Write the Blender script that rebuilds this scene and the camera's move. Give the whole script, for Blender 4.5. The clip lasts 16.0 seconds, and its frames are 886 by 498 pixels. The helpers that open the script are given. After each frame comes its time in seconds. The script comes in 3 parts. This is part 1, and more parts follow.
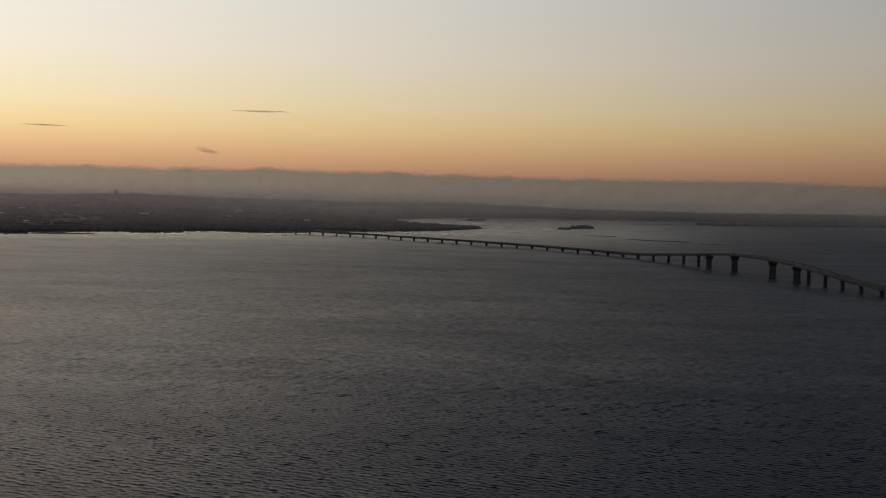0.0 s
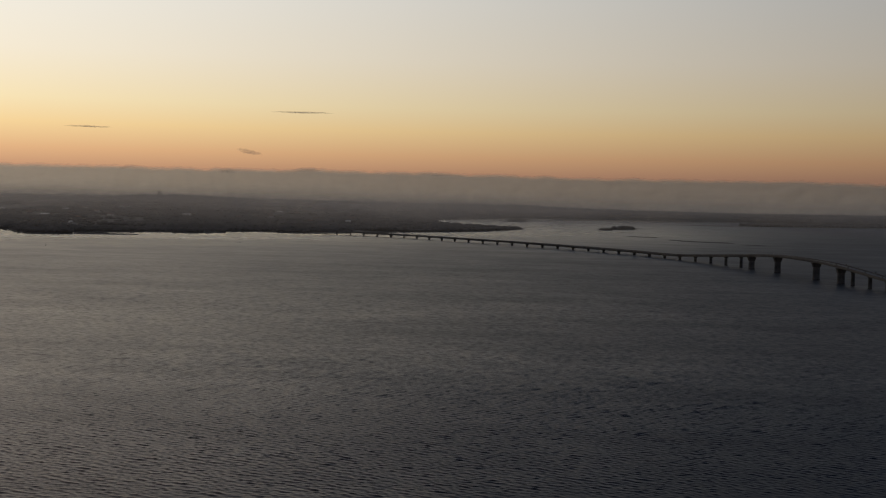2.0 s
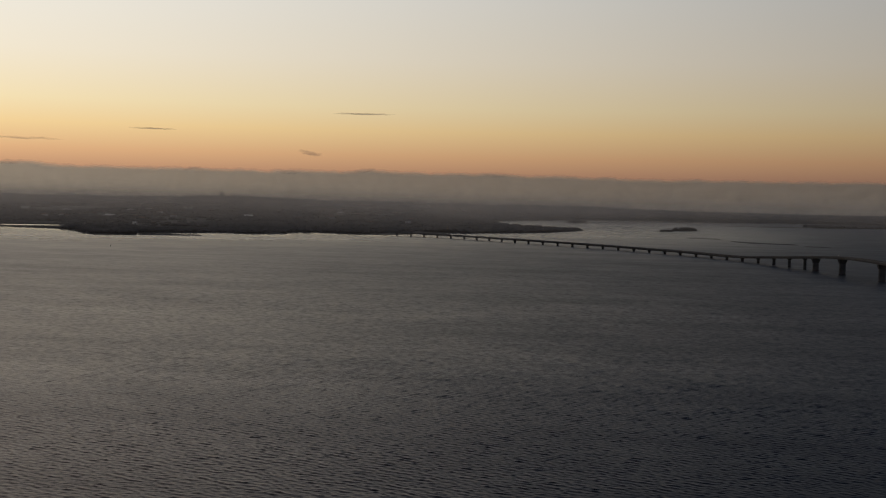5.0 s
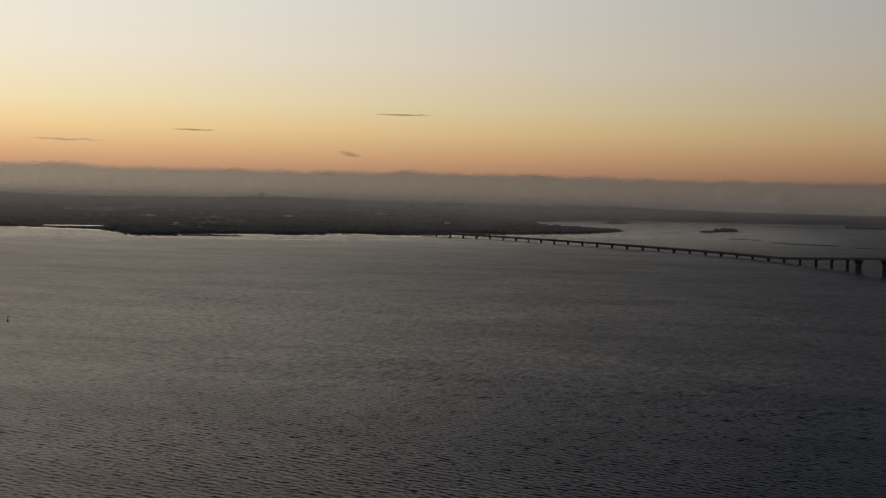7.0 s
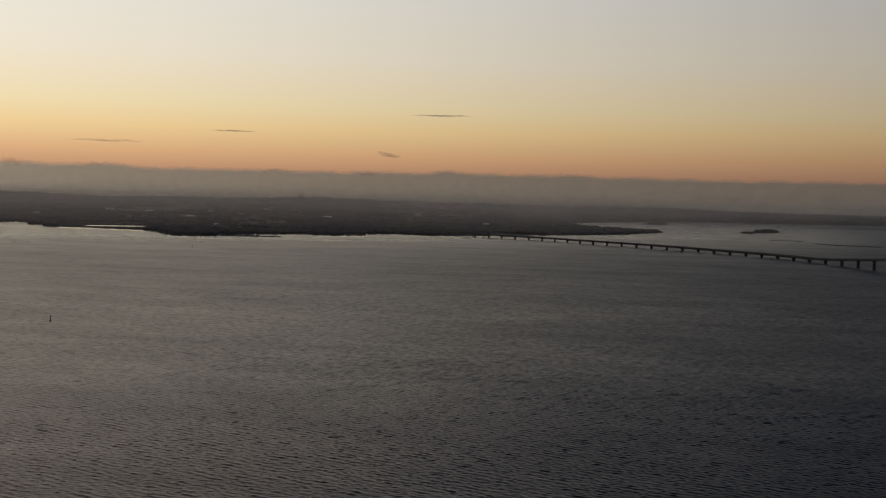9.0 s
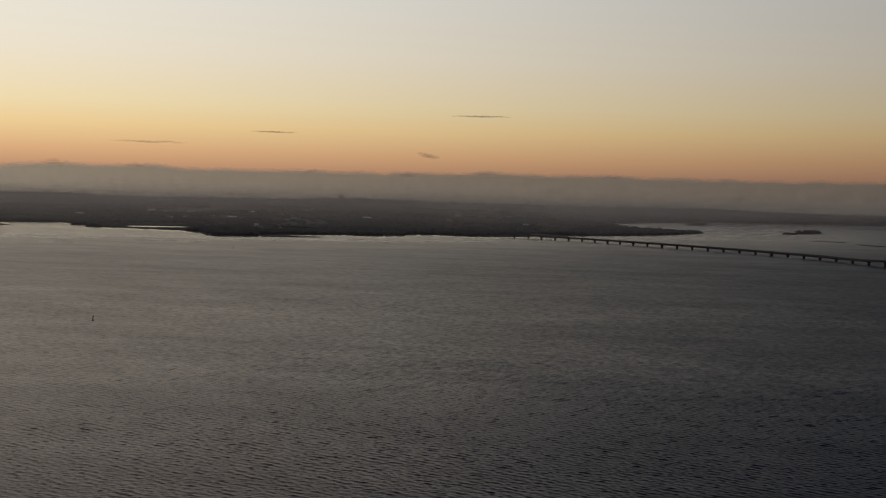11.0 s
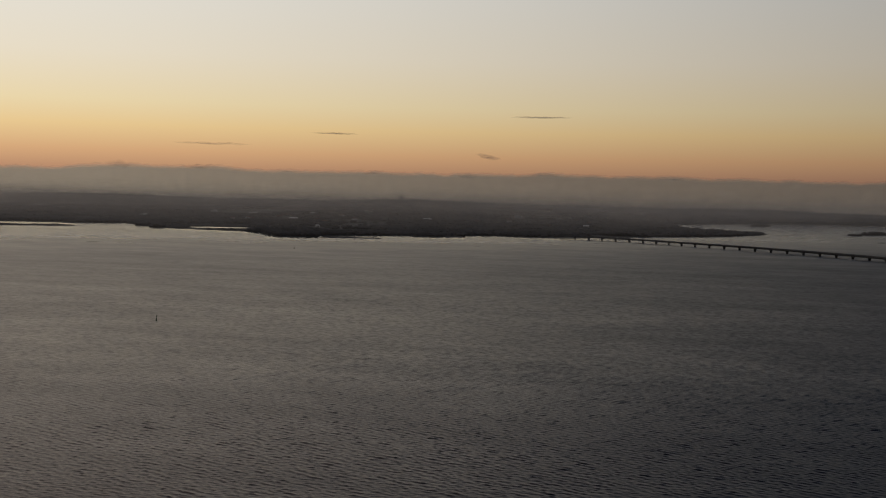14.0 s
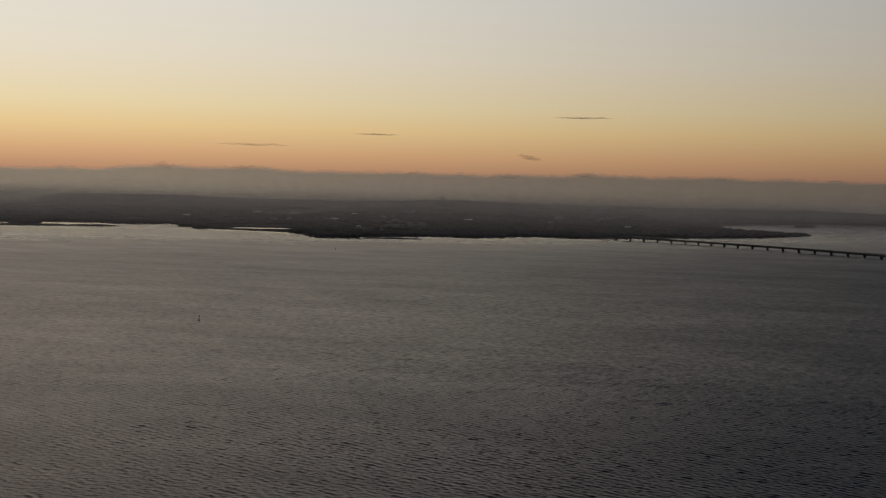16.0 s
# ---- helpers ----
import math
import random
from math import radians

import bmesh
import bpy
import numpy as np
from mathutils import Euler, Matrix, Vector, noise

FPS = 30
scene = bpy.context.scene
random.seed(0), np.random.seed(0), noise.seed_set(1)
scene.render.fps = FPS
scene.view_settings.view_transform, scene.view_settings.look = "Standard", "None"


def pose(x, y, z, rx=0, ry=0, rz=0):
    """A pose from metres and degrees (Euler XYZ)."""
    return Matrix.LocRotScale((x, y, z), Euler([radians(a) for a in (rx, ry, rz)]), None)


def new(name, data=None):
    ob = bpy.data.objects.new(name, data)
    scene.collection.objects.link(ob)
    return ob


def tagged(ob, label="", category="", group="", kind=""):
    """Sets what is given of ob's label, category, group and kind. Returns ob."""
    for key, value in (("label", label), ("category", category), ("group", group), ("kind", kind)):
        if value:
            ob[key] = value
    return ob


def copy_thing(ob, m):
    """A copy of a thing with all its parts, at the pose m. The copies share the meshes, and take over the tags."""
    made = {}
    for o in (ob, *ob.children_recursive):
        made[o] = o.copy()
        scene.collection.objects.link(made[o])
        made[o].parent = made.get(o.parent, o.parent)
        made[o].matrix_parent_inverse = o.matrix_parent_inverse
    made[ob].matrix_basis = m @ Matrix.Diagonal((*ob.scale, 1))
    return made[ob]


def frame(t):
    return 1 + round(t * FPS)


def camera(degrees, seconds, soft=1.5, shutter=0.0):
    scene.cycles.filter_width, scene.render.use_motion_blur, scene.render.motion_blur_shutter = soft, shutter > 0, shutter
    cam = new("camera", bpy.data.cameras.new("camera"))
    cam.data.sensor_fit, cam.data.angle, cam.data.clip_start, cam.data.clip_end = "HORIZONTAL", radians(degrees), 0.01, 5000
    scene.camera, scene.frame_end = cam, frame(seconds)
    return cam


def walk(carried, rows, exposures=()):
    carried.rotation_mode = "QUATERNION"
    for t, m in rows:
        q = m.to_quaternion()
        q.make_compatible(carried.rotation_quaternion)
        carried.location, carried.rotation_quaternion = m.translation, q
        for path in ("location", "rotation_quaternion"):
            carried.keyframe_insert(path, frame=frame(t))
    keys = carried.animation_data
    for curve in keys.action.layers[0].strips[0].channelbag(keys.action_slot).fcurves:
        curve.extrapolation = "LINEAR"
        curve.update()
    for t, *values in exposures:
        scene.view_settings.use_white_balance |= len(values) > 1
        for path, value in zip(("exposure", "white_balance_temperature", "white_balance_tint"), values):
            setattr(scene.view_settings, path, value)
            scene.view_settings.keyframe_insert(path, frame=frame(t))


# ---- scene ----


def bisect(xs, x):
    """How many of the rising xs are not above x."""
    return int(np.searchsorted(xs, x, side="right"))


# ---------------------------------------------------------------- camera: it hangs still over the bay and pans to the left
EYE = 48.0
LENS, PITCH, ROLL = 37.83, -2.0, 1.14
cam = camera(LENS, 16.0, 1.15)
YAWS = [(0.0, 0.01), (0.5, 0.47), (1.0, 0.91), (1.5, 1.36), (2.0, 1.815), (2.5, 2.28), (3.0, 2.73), (3.5, 3.17), (4.0, 3.605),
        (6.5, 5.775), (7.0, 6.21), (7.5, 6.635), (8.0, 7.06), (8.5, 7.485), (9.0, 7.92), (11.5, 10.11), (12.0, 10.55), (12.5, 11.0),
        (13.0, 11.45), (13.5, 11.895), (14.0, 12.335), (14.5, 12.785), (15.0, 13.25), (15.5, 13.71), (16.0, 14.15)]
walk(cam, [(t, pose(0, 0, EYE, 90 + PITCH, 0, yaw) @ pose(0, 0, 0, 0, 0, ROLL)) for t, yaw in YAWS],
     [(0.0, 0.12), (4.0, 0.03), (8.0, -0.07), (12.0, -0.17), (16.0, -0.27)])


# ---------------------------------------------------------------- node helpers
def graph(tree):
    """Short ways to add a node and to wire it."""
    def add(kind, **values):
        n = tree.nodes.new(kind)
        for key, value in values.items():
            if key in n.inputs:
                n.inputs[key].default_value = value
        return n

    def math_(op, a, b=None, c=None, clamp=False):
        n = tree.nodes.new("ShaderNodeMath")
        n.operation, n.use_clamp = op, clamp
        for i, v in enumerate((a, b, c)):
            if v is None:
                continue
            if isinstance(v, (int, float)):
                n.inputs[i].default_value = v
            else:
                tree.links.new(v, n.inputs[i])
        return n.outputs[0]

    def ramp(fac, stops, ease="LINEAR"):
        n = tree.nodes.new("ShaderNodeValToRGB")
        n.color_ramp.interpolation = ease
        els = n.color_ramp.elements
        while len(els) < len(stops):
            els.new(0.5)
        for e, (p, c) in zip(els, stops):
            e.position = p
            e.color = (*c, 1.0)
        tree.links.new(fac, n.inputs[0])
        return n.outputs[0]

    def mix(fac, a, b, blend="MIX"):
        n = tree.nodes.new("ShaderNodeMix")
        n.data_type, n.blend_type = "RGBA", blend
        for sock, v in ((n.inputs[0], fac), (n.inputs[6], a), (n.inputs[7], b)):
            if isinstance(v, (int, float)):
                sock.default_value = v
            elif isinstance(v, tuple):
                sock.default_value = (*v, 1.0)
            else:
                tree.links.new(v, sock)
        return n.outputs[2]

    return add, math_, ramp, mix, tree.links.new


# ---------------------------------------------------------------- the dusk sky: afterglow low in the west-south-west, dim overhead and behind
SUN_AZ = -40.0
world = bpy.data.worlds.new("dusk_sky")
scene.world = world
world.use_nodes = True
world.node_tree.nodes.clear()
add, mth, ramp, mix, wire = graph(world.node_tree)
co = add("ShaderNodeTexCoord")
sep = add("ShaderNodeSeparateXYZ")
wire(co.outputs["Generated"], sep.inputs[0])
height = mth("SQRT", mth("MAXIMUM", sep.outputs["Z"], 0.0))
flat = mth("SQRT", mth("ADD", mth("MULTIPLY", sep.outputs["X"], sep.outputs["X"]), mth("MULTIPLY", sep.outputs["Y"], sep.outputs["Y"])))
sx, sy = math.sin(radians(SUN_AZ)), math.cos(radians(SUN_AZ))
toward = mth("DIVIDE", mth("ADD", mth("MULTIPLY", sep.outputs["X"], sx), mth("MULTIPLY", sep.outputs["Y"], sy)), mth("MAXIMUM", flat, 0.001))
glow = mth("POWER", mth("MULTIPLY_ADD", toward, 0.5, 0.5, True), 5.2)
warm = ramp(height, [(0.0, (0.42, 0.28, 0.21)), (0.15, (0.58, 0.31, 0.18)), (0.19, (0.80, 0.468, 0.238)), (0.235, (0.965, 0.692, 0.340)),
                     (0.27, (0.975, 0.80, 0.487)), (0.33, (0.955, 0.855, 0.678)), (0.405, (0.91, 0.875, 0.795)), (0.51, (0.63, 0.505, 0.450)), (0.61, (0.415, 0.312, 0.275)),
                     (0.757, (0.265, 0.210, 0.185)), (1.0, (0.18, 0.17, 0.175))])
cool = ramp(height, [(0.0, (0.090, 0.068, 0.056)), (0.15, (0.128, 0.076, 0.058)), (0.19, (0.178, 0.103, 0.064)), (0.235, (0.215, 0.147, 0.088)),
                     (0.27, (0.225, 0.178, 0.122)), (0.33, (0.210, 0.191, 0.172)), (0.405, (0.176, 0.184, 0.195)), (0.51, (0.073, 0.090, 0.122)), (0.61, (0.036, 0.054, 0.089)),
                     (0.757, (0.037, 0.056, 0.096)), (1.0, (0.09, 0.11, 0.155))])
back = add("ShaderNodeBackground", Strength=1.015)
narrow = mth("MULTIPLY_ADD", mth("MULTIPLY", mth("SUBTRACT", height, 0.40), 6.0, None, True), 3.5, 1.0)
wire(mix(mth("POWER", glow, narrow), cool, warm), back.inputs["Color"])
out = add("ShaderNodeOutputWorld")
wire(back.outputs[0], out.inputs[0])


# ---------------------------------------------------------------- materials
def material(name):
    m = bpy.data.materials.new(name)
    m.use_nodes = True
    m.node_tree.nodes.clear()
    return m, graph(m.node_tree)


def plain(name, dark, light, scale, rough=0.8, bump=0.0, fine=None, metal=0.0):
    """A surface whose colour wanders between two tones, at a coarse and a fine scale, with relief."""
    m, (add, mth, ramp, mix, wire) = material(name)
    co = add("ShaderNodeTexCoord")
    big = add("ShaderNodeTexNoise", Scale=scale, Detail=4.0)
    small = add("ShaderNodeTexNoise", Scale=fine or scale * 9, Detail=3.0)
    info = add("ShaderNodeObjectInfo")
    for n in (big, small):
        wire(co.outputs["Object"], n.inputs["Vector"])
    f = mth("MULTIPLY_ADD", small.outputs[0], 0.45, mth("MULTIPLY", big.outputs[0], 0.55))
    f = mth("ADD", f, mth("MULTIPLY_ADD", info.outputs["Random"], 0.16, -0.08))
    p = add("ShaderNodeBsdfPrincipled", Roughness=rough, Metallic=metal)
    wire(ramp(f, [(0.33, dark), (0.67, light)]), p.inputs["Base Color"])
    if bump:
        b = add("ShaderNodeBump", Strength=0.6, Distance=bump)
        wire(small.outputs[0], b.inputs["Height"])
        wire(b.outputs[0], p.inputs["Normal"])
    o = add("ShaderNodeOutputMaterial")
    wire(p.outputs[0], o.inputs[0])
    return m


def lamp_glow(name, colour, strength):
    m, (add, mth, ramp, mix, wire) = material(name)
    e = add("ShaderNodeEmission", Color=(*colour, 1), Strength=strength)
    o = add("ShaderNodeOutputMaterial")
    wire(e.outputs[0], o.inputs[0])
    return m


WAVES_START, WAVES_FADE, WAVES_END, WAVE_SLOPE = 186.0, 520.0, 820.0, 0.152
ROUGH_OPEN, ROUGH_RIGHT, ROUGH_FAR = 0.328, 0.160, 0.025


def water_material():
    m, (add, mth, ramp, mix, wire) = material("bay_water")
    co = add("ShaderNodeTexCoord")
    far = add("ShaderNodeVectorMath")
    far.operation = "LENGTH"
    wire(co.outputs["Object"], far.inputs[0])
    reach = far.outputs["Value"]

    def vec(op, a, b):
        n = m.node_tree.nodes.new("ShaderNodeVectorMath")
        n.operation = op
        for i, v in enumerate((a, b)):
            if isinstance(v, tuple):
                n.inputs[i].default_value = v
            else:
                wire(v, n.inputs[i])
        return n.outputs[0]

    def noise_at(length, along, turn, detail, rough=0.55):
        """Noise drawn out along the crests; its colour serves as a slope."""
        mp, turned = add("ShaderNodeMapping"), add("ShaderNodeMapping")
        turned.inputs["Rotation"].default_value = (0, 0, radians(turn))
        mp.inputs["Scale"].default_value = (1 / along, 1 / length, 1)
        wire(co.outputs["Object"], turned.inputs[0])
        wire(turned.outputs[0], mp.inputs[0])
        n = add("ShaderNodeTexNoise", Scale=1.0, Detail=detail, Roughness=rough)
        wire(mp.outputs[0], n.inputs["Vector"])
        return n.outputs[0], n.outputs[1]

    def eased(value, lo, hi, at_lo, at_hi):
        n = add("ShaderNodeMapRange")
        n.interpolation_type = "SMOOTHSTEP"
        wire(value, n.inputs["Value"])
        for key, v in (("From Min", lo), ("From Max", hi), ("To Min", at_lo), ("To Max", at_hi)):
            n.inputs[key].default_value = v
        return n.outputs[0]

    def spread(value):
        n = m.node_tree.nodes.new("ShaderNodeCombineXYZ")
        for i in range(3):
            wire(value, n.inputs[i])
        return n.outputs[0]

    # the mesh carries the waves themselves; on them lie ripples, and patterns sized by range from the camera
    slope = None
    for (length, along, turn), (ax, ay), (r0, r1, r2, r3) in (
            ((0.36, 0.75, 27), (0.18, 0.32), (0, 1, 330, 560)), ((1.7, 2.2, 27), (0.15, 0.38), (260, 420, 560, 800)), ((3.6, 3.6, 22), (0.10, 0.27), (420, 620, 850, 1250)),
            ((10.0, 8.0, 14), (0.04, 0.12), (650, 950, 1500, 2600)), ((30.0, 20.0, 10), (0.02, 0.07), (1000, 1500, 2200, 3600))):
        v = vec("MULTIPLY", vec("SUBTRACT", noise_at(length, along, turn, 1.6)[1], (0.5, 0.5, 0.5)), (ax, ay, 0.0))
        band = mth("MULTIPLY", eased(reach, r0, r1, 0.0, 1.0), eased(reach, r2, r3, 1.0, 0.0))
        v = vec("MULTIPLY", v, spread(band))
        slope = v if slope is None else vec("ADD", slope, v)
    # gusts and slicks: long streaks in which the ripples stand higher or lower
    gust, cat = noise_at(70.0, 170.0, 8, 5.0)[0], noise_at(22.0, 45.0, 12, 4.0)[0]
    wind = mth("MULTIPLY_ADD", mth("SUBTRACT", gust, 0.5), 0.42, mth("MULTIPLY", mth("SUBTRACT", cat, 0.5), 0.34))
    # fitted to the view: rougher and darker to the right, smoother far left
    apart = add("ShaderNodeSeparateXYZ")
    wire(co.outputs["Object"], apart.inputs[0])
    side = mth("DIVIDE", apart.outputs["X"], mth("MAXIMUM", reach, 1.0))
    # channel: 0 on the left of the view, 1 on the right
    channel = eased(side, -0.28, 0.36, 0.0, 1.0)
    shore_mask = add("ShaderNodeAttribute")
    shore_mask.attribute_name = "calm_bright"
    calm_bright = shore_mask.outputs["Fac"]
    open_ = mth("SUBTRACT", 1.0, calm_bright)
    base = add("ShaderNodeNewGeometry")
    # sheltered water: a constant tilt towards the camera is added to brighten it
    slope = vec("ADD", vec("MULTIPLY", slope, spread(open_)), vec("MULTIPLY", spread(calm_bright), (0.0, -0.036, 0.0)))
    n = vec("NORMALIZE", vec("ADD", slope, base.outputs["Normal"]), (0.0, 0.0, 0.0))
    p = add("ShaderNodeBsdfPrincipled", IOR=1.333)
    p.inputs["Base Color"].default_value = (0.010, 0.016, 0.025, 1)
    # ripples too small to tell apart
    rough = mth("ADD", mth("MULTIPLY_ADD", channel, ROUGH_RIGHT, ROUGH_OPEN), eased(reach, 250.0, 900.0, 0.0, ROUGH_FAR))
    rough = mth("ADD", rough, mth("MULTIPLY", eased(reach, 900.0, 2300.0, 0.0, -0.17), eased(side, 0.12, 0.27, 1.0, 0.0)))
    rough = mth("MULTIPLY", rough, mth("ADD", wind, 1.0))
    wire(mth("MULTIPLY_ADD", mth("MINIMUM", rough, 0.8), open_, mth("MULTIPLY", calm_bright, 0.10)), p.inputs["Roughness"])
    wire(n, p.inputs["Normal"])
    o = add("ShaderNodeOutputMaterial")
    wire(p.outputs[0], o.inputs[0])
    return m


def vapour(name, albedo, translucent, most, scale, glow=None):
    """Cloud, and sheets that imitate distance haze: scatters the sky's light, from before and behind; thins out to
    nothing by the mesh's own density.
    """
    m, (add, mth, ramp, mix, wire) = material(name)
    co = add("ShaderNodeTexCoord")
    n = add("ShaderNodeTexNoise", Scale=1.0, Detail=5.0, Roughness=0.6)
    mp = add("ShaderNodeMapping")
    mp.inputs["Scale"].default_value = scale
    wire(co.outputs["Object"], mp.inputs[0])
    wire(mp.outputs[0], n.inputs["Vector"])
    at = add("ShaderNodeAttribute")
    at.attribute_name = "veil"
    f = at.outputs["Fac"]
    fray = mth("MULTIPLY", mth("MULTIPLY", f, mth("SUBTRACT", 1.0, f)), 4.0)
    d = mth("MULTIPLY_ADD", mth("SUBTRACT", n.outputs[0], 0.5), fray, f)
    alpha = mth("MULTIPLY", mth("MULTIPLY", d, 1.0, None, True), most)
    di, tr = add("ShaderNodeBsdfDiffuse"), add("ShaderNodeBsdfTranslucent")
    di.inputs[0].default_value = tr.inputs[0].default_value = (*albedo, 1)
    body, veil, clear = add("ShaderNodeMixShader"), add("ShaderNodeMixShader"), add("ShaderNodeBsdfTransparent")
    body.inputs[0].default_value = translucent
    wire(di.outputs[0], body.inputs[1])
    wire(tr.outputs[0], body.inputs[2])
    wire(alpha, veil.inputs[0])
    wire(clear.outputs[0], veil.inputs[1])
    if glow:                                          # an added glow brightens the cloud backdrop at the horizon, graded by bearing
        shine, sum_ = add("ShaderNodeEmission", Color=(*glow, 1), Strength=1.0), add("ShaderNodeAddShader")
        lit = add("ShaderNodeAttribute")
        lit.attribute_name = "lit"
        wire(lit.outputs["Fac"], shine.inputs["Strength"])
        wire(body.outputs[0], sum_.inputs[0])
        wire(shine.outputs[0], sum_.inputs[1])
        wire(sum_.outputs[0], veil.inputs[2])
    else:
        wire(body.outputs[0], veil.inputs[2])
    o = add("ShaderNodeOutputMaterial")
    wire(veil.outputs[0], o.inputs[0])
    return m


WATER = water_material()
MARSH = plain("marsh_and_field", (0.055, 0.05, 0.038), (0.155, 0.138, 0.105), 0.006, 0.95, 0.3, 0.05)
SAND = plain("wet_mud", (0.022, 0.018, 0.016), (0.05, 0.043, 0.037), 0.05, 0.7, 0.05)
LEAF = plain("winter_foliage", (0.045, 0.039, 0.032), (0.13, 0.11, 0.09), 0.012, 0.95, 0.2, 0.4)
BARK = plain("bark", (0.05, 0.04, 0.03), (0.12, 0.10, 0.08), 1.5, 0.9, 0.02)
CONCRETE = plain("weathered_concrete", (0.085, 0.082, 0.078), (0.17, 0.163, 0.152), 0.25, 0.85, 0.02, 3.0)
# pier colour darkened all over for the side turned from the glow
PIER = plain("dark_pier_concrete", (0.055, 0.052, 0.049), (0.13, 0.122, 0.112), 0.35, 0.9, 0.03, 2.5)
ASPHALT = plain("asphalt", (0.035, 0.035, 0.036), (0.065, 0.064, 0.063), 0.4, 0.4, 0.01, 6.0)
STEEL = plain("galvanised_steel", (0.30, 0.31, 0.32), (0.48, 0.48, 0.48), 2.0, 0.5, 0.0, 20.0, 0.8)
RENDERED = plain("white_render", (0.40, 0.38, 0.35), (0.60, 0.58, 0.54), 0.3, 0.85, 0.01)
ROOF = plain("roof_tile", (0.10, 0.05, 0.035), (0.22, 0.12, 0.08), 0.6, 0.85, 0.03)
SHEET = plain("pale_roof_sheet", (0.45, 0.44, 0.43), (0.65, 0.64, 0.62), 0.2, 0.3, 0.0)
GLASS = plain("dark_glass", (0.02, 0.022, 0.025), (0.05, 0.05, 0.05), 0.5, 0.08)
DOORWOOD = plain("painted_door", (0.08, 0.05, 0.04), (0.16, 0.10, 0.07), 0.8, 0.6)
BUOY_PAINT = plain("green_paint", (0.02, 0.05, 0.03), (0.05, 0.10, 0.06), 1.0, 0.5)
LIT = lamp_glow("lamp_light", (1.0, 0.86, 0.62), 0.7)
FAINT = lamp_glow("dim_floodlight", (1.0, 0.90, 0.74), 2.2)
FLOOD = lamp_glow("floodlight", (1.0, 0.92, 0.78), 7.0)
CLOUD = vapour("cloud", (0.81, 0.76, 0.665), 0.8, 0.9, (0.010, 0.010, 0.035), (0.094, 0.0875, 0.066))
WISP = vapour("cloud_wisp", (0.70, 0.66, 0.64), 0.5, 0.8, (0.012, 0.012, 0.08))
HAZE = vapour("mist", (0.94, 0.88, 0.80), 0.75, 0.32, (0.002, 0.002, 0.01))


# ---------------------------------------------------------------- building helpers
def mesh_of(name, verts, faces, mat, smooth=False):
    me = bpy.data.meshes.new(name)
    me.from_pydata([tuple(map(float, v)) for v in verts], [], [tuple(map(int, f)) for f in faces])
    me.update()
    me.materials.append(mat)
    if smooth:
        me.polygons.foreach_set("use_smooth", [True] * len(me.polygons))
    return me


def part(name, bm, mat, parent=None, label="", smooth=False):
    me = bpy.data.meshes.new(name)
    bm.normal_update()
    bm.to_mesh(me)
    bm.free()
    me.materials.append(mat)
    if smooth:
        me.polygons.foreach_set("use_smooth", [True] * len(me.polygons))
    ob = new(name, me)
    if parent:
        ob.parent = parent
    if label:
        tagged(ob, label)
    return ob


def box(bm, x0, y0, z0, x1, y1, z1, bevel=0.0):
    made = bmesh.ops.create_cube(bm, size=1.0)["verts"]
    for v in made:
        v.co = Vector(((x0 + x1) / 2 + v.co.x * (x1 - x0), (y0 + y1) / 2 + v.co.y * (y1 - y0), (z0 + z1) / 2 + v.co.z * (z1 - z0)))
    if bevel:
        edges = list({e for v in made for e in v.link_edges})
        bmesh.ops.bevel(bm, geom=edges, offset=bevel, segments=2, affect="EDGES", profile=0.6)
    return bm


def lathe(profile, sides=14):
    """A turned solid from (radius, height) pairs."""
    bm = bmesh.new()
    rings = []
    for r, z in profile:
        rings.append([bm.verts.new((r * math.cos(a), r * math.sin(a), z)) for a in (2 * math.pi * i / sides for i in range(sides))])
    for lo, hi in zip(rings, rings[1:]):
        for i in range(sides):
            bm.faces.new((lo[i], lo[(i + 1) % sides], hi[(i + 1) % sides], hi[i]))
    bm.faces.new(rings[0][::-1])
    bm.faces.new(rings[-1])
    return bm


def line(points, x):
    """Value at x on the broken line through points, eased at its corners."""
    xs = [p[0] for p in points]
    i = min(max(bisect(xs, x), 1), len(points) - 1)
    (x0, y0), (x1, y1) = points[i - 1], points[i]
    return y0 + (y1 - y0) * min(max((x - x0) / (x1 - x0), 0.0), 1.0)


def wander(x, y, z=0.0, octaves=4):
    return noise.fractal(Vector((x, y, z)), 0.9, 2.1, octaves)


def polar(az, r):
    return r * math.sin(radians(az)), r * math.cos(radians(az))


# ---------------------------------------------------------------- the water: one sheet to the horizon
def ring_step(r):
    """How far apart the rings of the water's mesh lie."""
    return 0.2 * np.maximum(1.0, r / 215.0) ** 1.6


